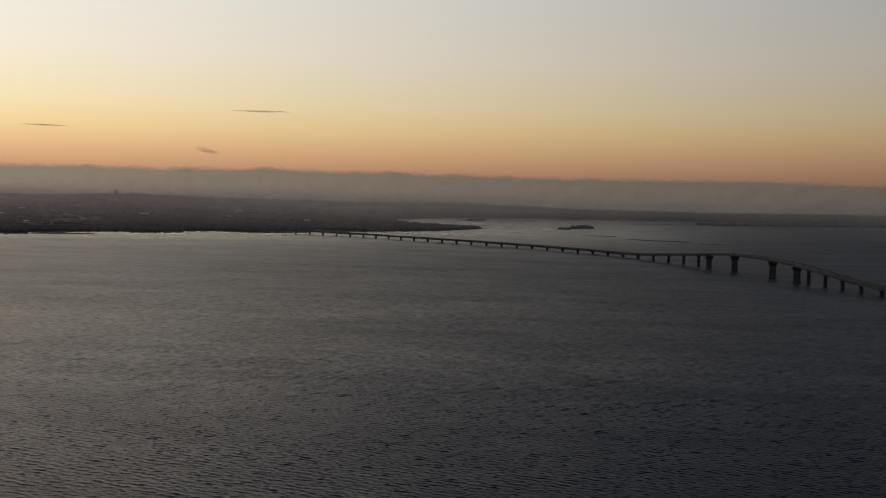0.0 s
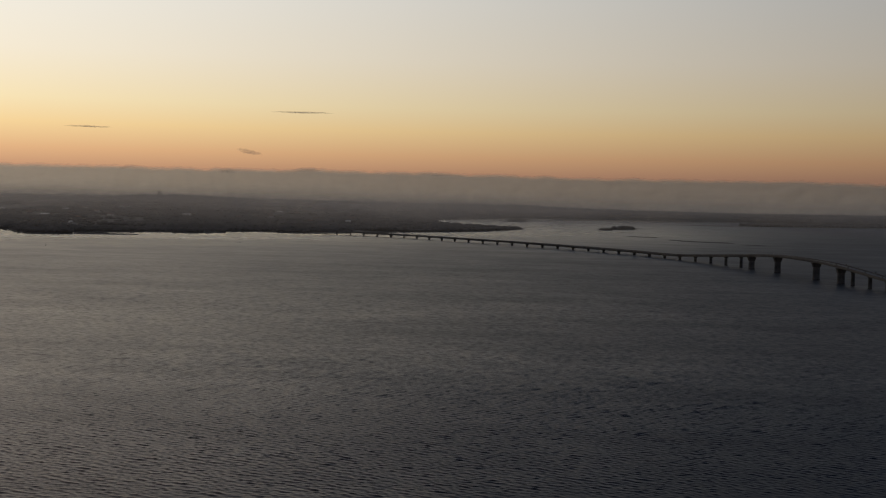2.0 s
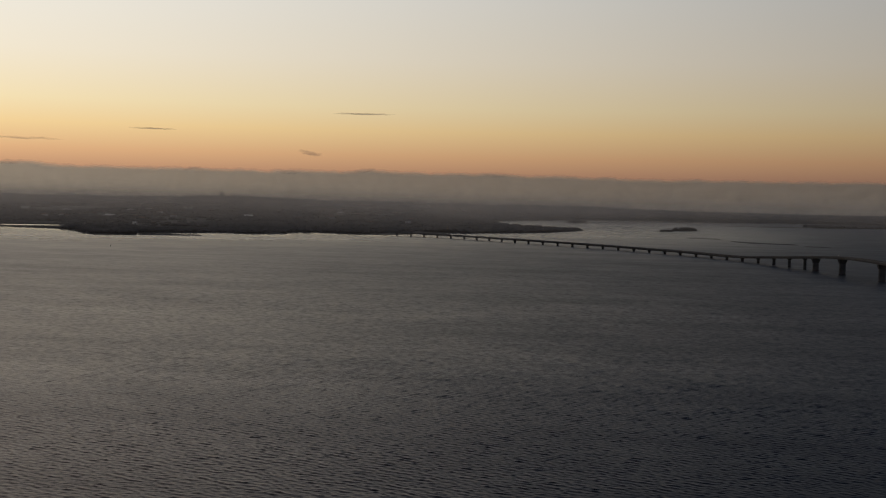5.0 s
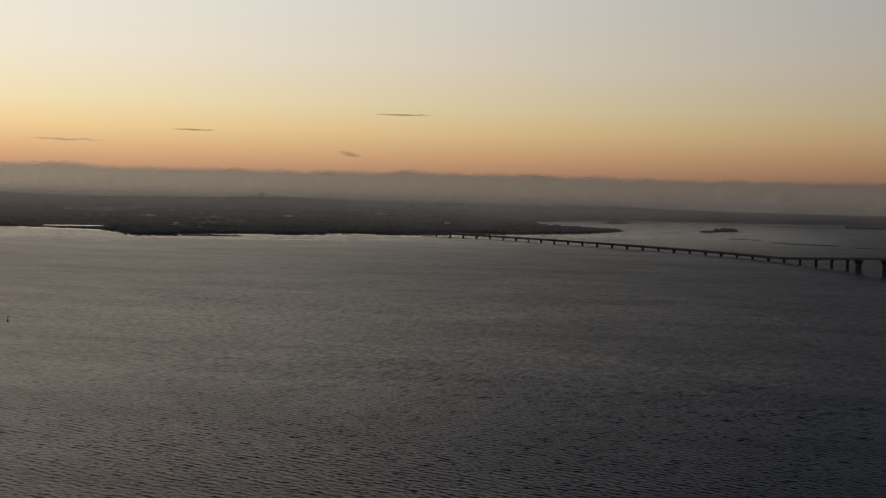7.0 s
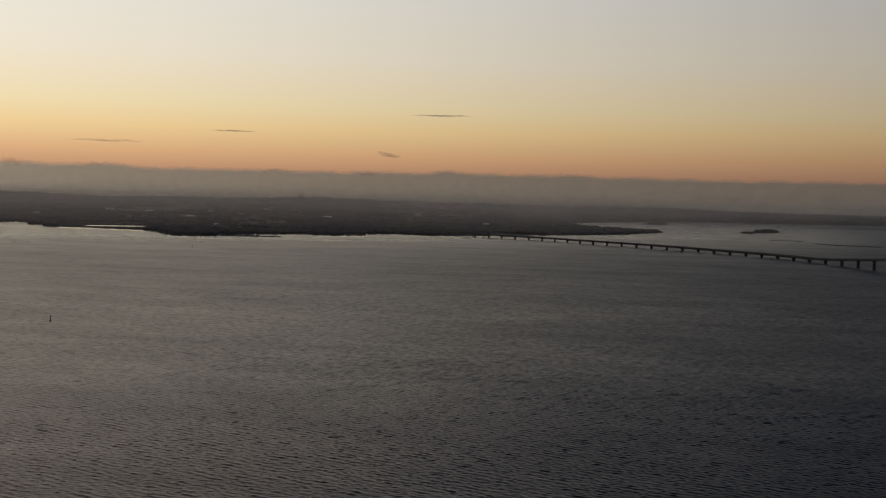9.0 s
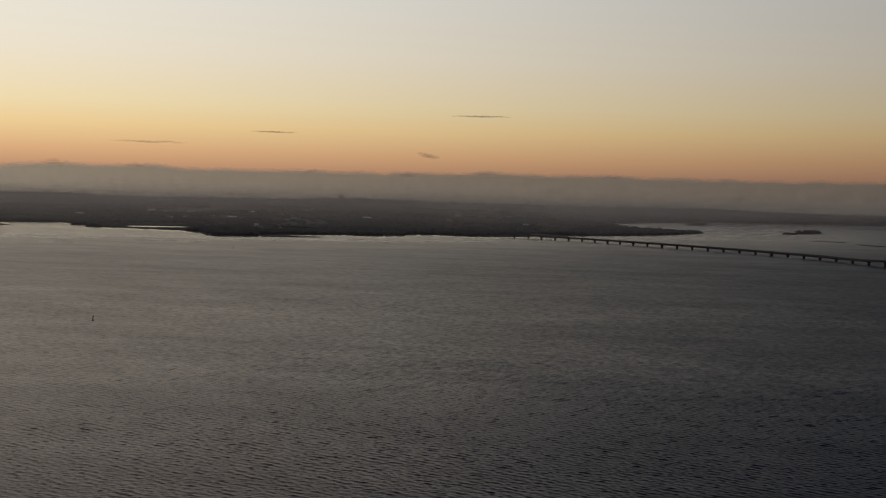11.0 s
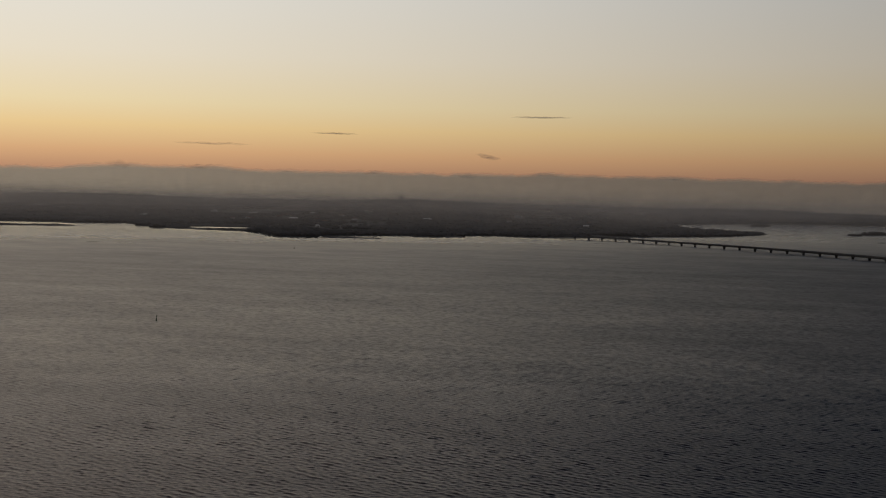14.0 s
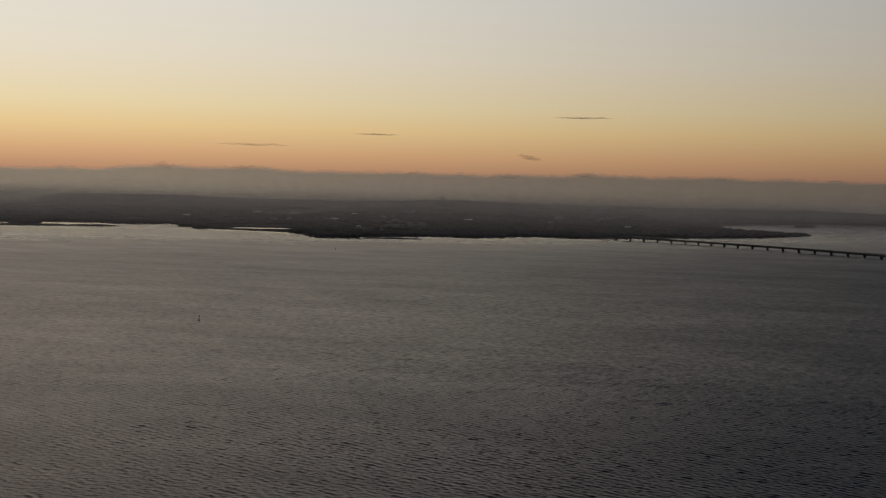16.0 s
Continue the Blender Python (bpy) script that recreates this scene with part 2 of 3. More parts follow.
def wave_field(x, y, r):
    """Wind waves: many short-crested trains about one heading, sharper at the crest, leaning over down the wind. Gives the shifted x, y and z."""
    rnd = np.random.RandomState(5)
    z = np.zeros_like(x)
    step = ring_step(r)
    count = 96
    for k in range(count):
        length = 0.52 * (2.6 / 0.52) ** rnd.rand()
        head = radians(63 + rnd.normal(0, 30))
        kx, ky = 2 * np.pi / length * math.cos(head), 2 * np.pi / length * math.sin(head)
        steep = WAVE_SLOPE * math.sqrt(2 / count) * (1.0 if length < 1.9 else 1.9 / length)
        cut = np.clip((length / (2.6 * step) - 1.0) / 0.6, 0.0, 1.0)
        z += cut * steep * length / (2 * np.pi) * np.sin(kx * x + ky * y + rnd.rand() * 6.283)
    gust = np.zeros_like(x)
    for k in range(9):
        length = rnd.uniform(18, 90)
        head = radians(80 + rnd.normal(0, 30))
        gust += np.sin(2 * np.pi / length * (math.cos(head) * x * 0.3 + math.sin(head) * y) + rnd.rand() * 6.283) / 3
    z = z * (1.0 + 0.07 * np.tanh(gust))
    z = (z + 2.0 * z * z) * np.clip((r - WAVES_START) / 6, 0, 1) * np.clip((WAVES_END - r) / (WAVES_END - WAVES_FADE), 0, 1)
    return x - 0.7 * z, y - 1.4 * z, z


def water_sheet():
    """One sheet to the horizon; in the stretch that lies nearest before the camera it is fine enough to carry the waves."""
    verts, faces = [], []

    def grid(azs, rs, wavy=False):
        base = sum(len(v) for v in verts)
        a, r = np.meshgrid(np.radians(azs), rs, indexing="ij")
        x, y = r * np.sin(a), r * np.cos(a)
        z = np.zeros_like(x)
        if wavy:
            x, y, z = wave_field(x, y, r)
        verts.append(np.stack([x, y, z], -1).reshape(-1, 3))
        i, j = np.meshgrid(np.arange(len(azs) - 1), np.arange(len(rs) - 1), indexing="ij")
        n = len(rs)
        f = np.stack([i * n + j, i * n + j + 1, (i + 1) * n + j + 1, (i + 1) * n + j], -1).reshape(-1, 4)
        faces.append(f + base)

    left, right = -36.0, 22.0
    near = [WAVES_START]
    while near[-1] < WAVES_END:
        near.append(min(WAVES_END, near[-1] + ring_step(near[-1])))
    grid(np.linspace(left, right, 800), near, True)
    grid(np.linspace(right, 360 + left, 80), [WAVES_START, WAVES_END])
    grid(np.linspace(0, 360, 97), [0.001, 60, WAVES_START])
    rings = [WAVES_END, 1000, 1200, 1400, 1550, *range(1600, 2901, 25), 3000, 3200, 3400, 3600, 3800, 4000, 4200, 4400, 4600, 4800, 5000, 6500]
    grid(np.linspace(left, right, 320), rings)
    grid(np.linspace(right, 360 + left, 80), rings)
    verts.append(np.array([(-0.002, -0.002, 0), (0.002, -0.002, 0), (0.002, 0.002, 0), (-0.002, 0.002, 0)], dtype=float))
    n = sum(len(v) for v in verts)
    faces.append(np.array([[n - 4, n - 3, n - 2, n - 1]]))
    v, f = np.concatenate(verts), np.concatenate(faces)
    me = bpy.data.meshes.new("water")
    me.vertices.add(len(v))
    me.vertices.foreach_set("co", v.astype(np.float32).ravel())
    me.loops.add(f.size)
    me.loops.foreach_set("vertex_index", f.astype(np.int32).ravel())
    me.polygons.add(len(f))
    me.polygons.foreach_set("loop_start", np.arange(0, f.size, 4, dtype=np.int32))
    me.polygons.foreach_set("use_smooth", np.ones(len(f), dtype=bool))
    me.update(calc_edges=True)
    me.materials.append(WATER)
    # calm water near land, tilted to look brighter; masked to fit the view
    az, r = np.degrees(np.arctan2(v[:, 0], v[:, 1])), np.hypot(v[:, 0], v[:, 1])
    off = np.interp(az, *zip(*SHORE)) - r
    calm_bright = 0.85 * np.clip(1.8 - 1.8 * off / 95.0, 0, 1) * (off > -60) * np.clip((-3.5 - az) / 3.5, 0, 1)
    calm_bright[(az > -31.6) & (az < -28.3) & (r > 2240) & (r < 2700)] = 0.75                   # the lagoon behind the barrier
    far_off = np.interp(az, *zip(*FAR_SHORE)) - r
    calm_bright = np.maximum(calm_bright, 0.3 * np.clip(1 - far_off / 700.0, 0, 1) * (az > -2.7) * np.clip((13.5 - az) / 3.0, 0, 1))
    a = me.attributes.new("calm_bright", "FLOAT", "POINT")
    a.data.foreach_set("value", calm_bright.astype(np.float32))
    return tagged(new("water", me), "grey wind-rippled bay water under a dusk sky", "water", kind="structure")


# ---------------------------------------------------------------- land: height over plan, in bearing (degrees) and range (metres)
FAR = 4970.0
SHORE = [(-75, 2100), (-45, 2150), (-33.5, 2480), (-32.75, 2500), (-32.7, 2245), (-31.55, 2245), (-31.5, 2560), (-28.75, 2545), (-28.65, 2480), (-27, 2485), (-26.1, 2520), (-25.7, 2430), (-25.65, 2280), (-25.1, 2290), (-25.08, 2165),
         (-24.9, 2150), (-23, 2062), (-21.2, 1992), (-20.3, 1913), (-20.0, 1765), (-19.4, 1722), (-17.9, 1737), (-17.85, 1800),
         (-15.0, 1870), (-13.7, 1895), (-13.45, 1850), (-11.45, 1868), (-11.4, 1970), (-9.55, 1988), (-9.05, 1950), (-7.1, 1923),
         (-6.5, 1940), (-5.9, 2005), (-4.6, 2078), (-3.4, 2135), (-1.6, 2212), (0.13, 2324), (0.25, 2379), (1.12, 2498), (1.63, 2608)]
BACK = [(-2.7, 4940), (-2.4, 3700), (-2.15, 3130), (-1, 2880), (0.5, 2790), (1.34, 2720), (1.62, 2640)]     # the spit's other side
TOP = [(-75, 45), (-34, 38), (-31.7, 40), (-31.4, 56), (-30, 63), (-27, 69), (-23.7, 62), (-20, 60), (-15.5, 65), (-13.2, 70), (-11.3, 65),
       (-9.6, 61), (-7.1, 58), (-4.6, 54), (2.0, 54)]
FAR_SHORE = [(-8, 3650), (-2.1, 3800), (0.3, 4350), (1.0, 4700), (1.5, 4900), (3.0, 4900), (5.4, 4925), (7.8, 4930), (10.3, 4940), (11.0, 4930), (14.1, 4870), (15, 4790), (34, 4700)]
FAR_TOP = [(-8, 54), (1.9, 57), (4.1, 50), (6.6, 46), (11.5, 42), (19, 44), (34, 48)]

water_sheet()


def main_height(az, r):
    s = (r - line(SHORE, az)) / (FAR - line(SHORE, az))
    if s <= 0:
        return -1.0
    if az > -2.7 and r > line(BACK, az):
        return -1.0
    x, y = polar(az, r)
    bank = min(1.0, (r - line(SHORE, az)) / 25.0)
    return bank * 1.3 + line([(-5.5, 1.0), (-2.4, 0.04)], az) * (line(TOP, az) - 10) * s ** 1.35 + 2.5 * s * wander(x / 420, y / 420)


def far_height(az, r):
    rs = line(FAR_SHORE, az)
    s = (r - rs) / (FAR - rs)
    if s <= 0:
        return -1.0
    x, y = polar(az, r)
    return min(1.0, (r - rs) / 15.0) * 1.2 + (line(FAR_TOP, az) - 9) * s ** 1.2 + 1.5 * s * wander(x / 420, y / 420)


def land(name, az0, az1, step, shore, height_at, label, rows=46):
    """A stretch of coast: a grid in bearing and range that starts under water before the shore and runs to the far ridge."""
    n = int((az1 - az0) / step) + 1
    verts, faces = [], []
    for i in range(n):
        az = az0 + i * step
        rs = line(shore, az) + 3.0 * wander(az * 6.0, 3.1)
        for j in range(rows):
            r = rs - 8 + (FAR + 8 - rs) * (j / (rows - 1)) ** 1.8
            x, y = polar(az, r)
            verts.append((x, y, height_at(az, r)))
        x, y = polar(az, FAR + 8)
        verts.append((x, y, -2.0))
    k = rows + 1
    for i in range(n - 1):
        for j in range(rows):
            faces.append((i * k + j, (i + 1) * k + j, (i + 1) * k + j + 1, i * k + j + 1))
    return tagged(new(name, mesh_of(name, verts, faces, MARSH, True)), label, "land", kind="structure")


land("ground_mainland", -70, 1.65, 0.1, SHORE, main_height, "dark low wooded mainland with marsh, fields and a town")
land("ground_far_shore", -7.5, 34, 0.1, FAR_SHORE, far_height, "hazy flat wooded shore beyond the water")


def low_island(name, axis, width, height, mat, label, steps=60, ragged=0.25, blunt=3.0):
    """A low bank of land along a line of points: rounded, uneven in width."""
    pts = [Vector((*p, 0)) for p in axis]
    cum = [0.0]
    for a, b in zip(pts, pts[1:]):
        cum.append(cum[-1] + (b - a).length)
    verts, faces, across = [], [], 9
    for i in range(steps + 1):
        s = cum[-1] * i / steps
        k = min(max(bisect(cum, s), 1), len(pts) - 1)
        d = (pts[k] - pts[k - 1]).normalized()
        c = pts[k - 1] + d * (s - cum[k - 1])
        side = Vector((-d.y, d.x, 0))
        u = i / steps
        taper = max(0.02, 1 - abs(2 * u - 1) ** blunt) ** 0.6
        w = width * taper * (1 + ragged * wander(c.x / 60, c.y / 60))
        for j in range(across):
            q = 2 * j / (across - 1) - 1
            z = height * taper * (1 - q * q) * (1 + 0.4 * wander(c.x / 25 + q, c.y / 25)) - 0.25
            verts.append(tuple(c + side * (q * w / 2) + Vector((0, 0, z))))
    for i in range(steps):
        for j in range(across - 1):
            a = i * across + j
            faces.append((a, a + 1, a + across + 1, a + across))
    return tagged(new(name, mesh_of(name, verts, faces, mat, True)), label, "land", kind="structure")


def sheet(name, axis, width, mat, label, z):
    """A pond or a flat: a level patch with an uneven outline."""
    ob = low_island(name, axis, width, 0.0, mat, label, 50, 0.5)
    for v in ob.data.vertices:
        v.co.z = z
    # the same brightening tilt over the whole pond
    a = ob.data.attributes.new("calm_bright", "FLOAT", "POINT")
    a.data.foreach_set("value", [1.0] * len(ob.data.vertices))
    return tagged(ob, category="water")


S = 48 / 46
at = lambda *pts: [(x * S, y * S) for x, y in pts]
low_island("ground_islet", at((264, 2668), (288, 2692), (312, 2718)), 60, 2.2, MARSH, "small dark wooded islet in the bay")
low_island("ground_islet_small", at((227, 2583), (251, 2550)), 24, 2.2, MARSH, "small bare islet beside the wooded one")
low_island("ground_islet_far", at((60, 3610), (116, 3710)), 70, 1.6, MARSH, "small wooded islet off the spit")
low_island("ground_long_island", at((455, 3585), (568, 3570), (723, 3600), (972, 3720), (1297, 3950), (1700, 4200)), 170, 2.0, MARSH, "long low island with woods", 120)
low_island("ground_sandbar_far", at((225, 2046), (268, 1996)), 9, 1.2, SAND, "thin dark sandbar awash in the bay", blunt=8.0)
low_island("ground_sandbar_middle", at((268, 1885), (283, 1808), (340, 1760)), 11, 1.25, SAND, "thin dark sandbar awash in the bay", blunt=8.0)
low_island("ground_sandbar_near", at((335, 1702), (363, 1670)), 8, 0.8, SAND, "thin dark sandbar awash in the bay", blunt=8.0)
low_island("ground_sandbar_shore", at((-506, 1577), (-430, 1600)), 11, 1.7, SAND, "thin dark sandbar close to the shore", blunt=10.0)
low_island("ground_barrier", at((-1500, 1640), (-1160, 1780), (-1075, 1828), (-1003, 1872)), 34, 2.8, SAND, "long thin barrier of dark mud before a lagoon", 120, blunt=24.0)


# ---------------------------------------------------------------- the town: where its buildings stand (bearing, range)
def seen_at(az, slope):
    """The range at which the land lies that many metres per metre above or below the eye."""
    r = 1900.0
    while r < FAR - 40 and main_height(az, r) - EYE < slope * r:
        r += 10.0
    return r


HALLS = [(az, seen_at(az, sl), w) for az, sl, w in ((-9.05, -0.0035, 30), (-9.04, -0.0095, 15), (-6.04, -0.0159, 10), (-18.1, -0.0099, 14), (-22.4, -0.0095, 18),
                                                    (-18.96, -0.0142, 16), (-20.7, -0.0105, 20), (-13.06, -0.0128, 18), (-17.9, -0.0200, 6), (-25.4, -0.0133, 14), (-2.5, -0.0098, 14))]
LAMPS = [(az, seen_at(az, sl)) for az, sl in ((-14.84, -0.0041), (-14.45, -0.0041), (-13.62, -0.0041), (-13.2, -0.0042), (-12.88, -0.0046), (-3.5, -0.0055))]
HOMES = [(az, seen_at(az, sl)) for az, sl in ((-17.6, -0.0164), (-9.4, -0.0131), (-7.7, -0.0162), (-14.8, -0.0062), (-15.6, -0.0075), (-17.9, -0.0125), (-19.2, -0.0118))]
for i in range(24):
    az = random.gauss(-15.5, 4.0)
    if -27 < az < -4:
        HOMES.append((az, seen_at(az, -random.uniform(0.003, 0.016))))
TOWER = (-14.24, 4900.0)
CLEAR = [(*polar(az, r), 0.5 * w + 14) for az, r, w in HALLS] + [(*polar(*q), 16) for q in HOMES + LAMPS + [TOWER]]
CLEAR_XY = np.array([c[:2] for c in CLEAR])
CLEAR_R = np.array([c[2] for c in CLEAR])


def open_ground(x, y):
    """True where a building, or the strip kept clear before it towards the camera, leaves no room for trees."""
    d = np.array((x, y)) - CLEAR_XY
    out = d @ (-np.array((x, y)) / math.hypot(x, y))          # towards the camera, so that the building is seen
    off = np.abs(d @ np.array((y, -x)) / math.hypot(x, y))
    return bool(np.any((off < CLEAR_R) & (out < 90) & (out > -15)))


# ---------------------------------------------------------------- woods: clumps of crowns, joined
def clump_shapes(kinds=6):
    shapes = []
    for k in range(kinds):
        bm = bmesh.new()
        bmesh.ops.create_icosphere(bm, subdivisions=1, radius=1.0)
        for v in bm.verts:
            v.co *= 1 + random.uniform(-0.28, 0.28)
        bm.verts.ensure_lookup_table()
        shapes.append((np.array([v.co[:] for v in bm.verts]), np.array([[v.index for v in f.verts] for f in bm.faces])))
        bm.free()
    return shapes


CLUMPS = clump_shapes()


def woods(name, spots, label):
    """One mesh of many crowns: spots give x, y, ground height, radius, height."""
    vs, fs, base = [], [], 0
    for x, y, z, r, h in spots:
        v, f = random.choice(CLUMPS)
        a = random.uniform(0, 6.28)
        c, s = math.cos(a), math.sin(a)
        w = np.stack([x + r * (v[:, 0] * c - v[:, 1] * s), y + r * (v[:, 0] * s + v[:, 1] * c), z + h * 0.48 + v[:, 2] * h * 0.52], 1)
        vs.append(w)
        fs.append(f + base)
        base += len(v)
    me = mesh_of(name, np.concatenate(vs), np.concatenate(fs), LEAF)
    return tagged(new(name, me), label, "trees", kind="stuff")


def mainland_spots(count):
    spots = []
    while len(spots) < count:
        az = random.uniform(-36, 1.5)
        rs = line(SHORE, az)
        r = rs + 14 + (FAR - 40 - rs) * random.random() ** 1.5
        if main_height(az, r) < 0.5 or main_height(az, r + 15) < 0.5:
            continue
        x, y = polar(az, r)
        dense = wander(x / 260, y / 260, 2.0)
        if dense < -0.42 + 0.3 * random.random():
            continue
        if open_ground(x, y):
            continue
        if -24.6 < az < -20.8 and r < 2345:                   # low scrub round the pond
            if r < 2075 or r > 2200 or abs(az + 22.1) > 1.4:
                spots.append((x, y, main_height(az, r) - 0.4, random.uniform(3.0, 6.0), random.uniform(1.0, 2.2)))
            continue
        big = r / 2600
        spots.append((x, y, main_height(az, r) - 0.4, random.uniform(3.5, 7.5) * big, random.uniform(3.5, 8.5) * (0.75 + 0.35 * dense)))
    return spots


def far_spots(count):
    spots = []
    while len(spots) < count:
        az = random.uniform(-6, 21)
        rs = line(FAR_SHORE, az)
        r = rs + 12 + (FAR - 20 - rs) * random.random()
        x, y = polar(az, r)
        spots.append((x, y, far_height(az, r) - 0.4, random.uniform(6, 12), random.uniform(3, 6)))
    return spots


woods("woods_mainland", mainland_spots(21000), "dark winter woods and hedges over the mainland")
woods("woods_far_shore", far_spots(4500), "hazy dark woods along the far shore")


# ---------------------------------------------------------------- the bridge
# centre line by pier number; the four big piers are 28 to 31
LINE = [(-2, -230, 1843), (-1, -208, 1820), (0, -186, 1797), (4, -105, 1696), (8, -36, 1586), (12, 32, 1475), (16, 94, 1369), (20, 146, 1260), (24, 185, 1136),
        (27, 204.5, 1034), (28, 207.8, 1009.5), (29, 216.0, 957), (30, 223.1, 874), (31, 227.3, 829), (32, 228.9, 808), (33, 231.5, 781), (34, 234.5, 757),
        (36, 242, 711), (38, 252, 668), (40, 265, 626), (42, 281, 585)]
CREST = [(-2, 5.1), (12, 5.1), (16, 4.65), (22, 4.4), (23, 4.9), (24, 6.2), (25, 7.7), (26, 9.2), (27, 10.7), (28, 11.6), (29, 13.6), (29.5, 13.9), (30, 13.5), (31, 12.2), (32, 11.3), (33, 9.8), (34, 8.1), (35, 6.5), (36, 5.4), (37, 4.8), (42, 4.6)]


def centre(u):
    """The centre of the road at pier number u (a smooth curve through LINE), with the height of its parapet's top."""
    ks = [p[0] for p in LINE]
    i = min(max(bisect(ks, u) - 1, 0), len(LINE) - 2)
    p0, p1, p2, p3 = (LINE[min(max(j, 0), len(LINE) - 1)] for j in (i - 1, i, i + 1, i + 2))
    t = (u - p1[0]) / (p2[0] - p1[0])
    h = p2[0] - p1[0]
    xy = []
    for a in (1, 2):
        m1 = (p2[a] - p0[a]) / max(p2[0] - p0[0], 1e-6) * h
        m2 = (p3[a] - p1[a]) / max(p3[0] - p1[0], 1e-6) * h
        xy.append(((2 * t ** 3 - 3 * t ** 2 + 1) * p1[a] + (t ** 3 - 2 * t ** 2 + t) * m1 + (3 * t ** 2 - 2 * t ** 3) * p2[a] + (t ** 3 - t ** 2) * m2) * S)
    z = sum(line(CREST, u + d) for d in (-0.4, -0.2, 0.0, 0.2, 0.4)) / 5
    return Vector((xy[0], xy[1], z * S))


def heading(u):
    d = centre(u + 0.02) - centre(u - 0.02)
    return d, math.atan2(d.y, d.x)


RAIL = 0.8                 # parapet above the road
HALF = 3.5                  # half the deck's width


def sweep(u0, u1, steps, section):
    """A solid swept along the bridge between pier numbers u0 and u1; section: (across, below the parapet's top) pairs, closed."""
    bm = bmesh.new()
    rings = []
    for i in range(steps + 1):
        u = u0 + (u1 - u0) * i / steps
        c, (d, a) = centre(u), heading(u)
        side = Vector((math.sin(a), -math.cos(a), 0))
        rings.append([bm.verts.new(c + side * o + Vector((0, 0, z))) for o, z in section])
    n = len(section)
    for lo, hi in zip(rings, rings[1:]):
        for k in range(n):
            bm.faces.new((lo[k], lo[(k + 1) % n], hi[(k + 1) % n], hi[k]))
    bm.faces.new(rings[0][::-1])
    bm.faces.new(rings[-1])
    bmesh.ops.recalc_face_normals(bm, faces=bm.faces[:])
    return bm


def pier_mesh(height, big):
    """A pier from the sea bed to its bearing shelf: tapered round-nosed shaft; its cap is a part of its own."""
    wide, thick = (4.8, 3.0) if big else (2.4, 1.6)
    bm = bmesh.new()
    rings, sides = [], 20
    for z, k in ((-4.0, 1.12), (0.6, 1.08), (0.9, 1.0), (height * 0.62, 0.96 if big else 0.98), (height, 1.0)):
        ring = []
        for i in range(sides):
            a = 2 * math.pi * i / sides
            c, s = math.cos(a), math.sin(a)
            px = math.copysign(abs(c) ** 0.45, c) * thick / 2 * k
            py = math.copysign(abs(s) ** 0.6, s) * wide / 2 * k
            ring.append(bm.verts.new((px, py, z)))
        rings.append(ring)
    for lo, hi in zip(rings, rings[1:]):
        for i in range(sides):
            bm.faces.new((lo[i], lo[(i + 1) % sides], hi[(i + 1) % sides], hi[i]))
    bm.faces.new(rings[0][::-1])
    bm.faces.new(rings[-1])
    return bm


def cap_mesh(big):
    """A cap that flares out to carry the girders."""
    bm = bmesh.new()
    rows = [(-3.2, 2.4, 1.5), (-2.0, 2.65, 1.6), (-0.8, 3.2, 1.75), (0.0, 3.3, 1.8)] if big else [(-0.9, 1.2, 0.8), (-0.5, 1.55, 0.9), (0.0, 1.7, 0.95)]
    rings = []
    for z, w, t in rows:
        rings.append([bm.verts.new((sx * t, sy * w, z)) for sx, sy in ((-1, -1), (1, -1), (1, 1), (-1, 1))])
    for lo, hi in zip(rings, rings[1:]):
        for i in range(4):
            bm.faces.new((lo[i], lo[(i + 1) % 4], hi[(i + 1) % 4], hi[i]))
    bm.faces.new(rings[0][::-1])
    bm.faces.new(rings[-1])
    bmesh.ops.bevel(bm, geom=bm.edges[:], offset=0.08, segments=1, affect="EDGES")
    return bm


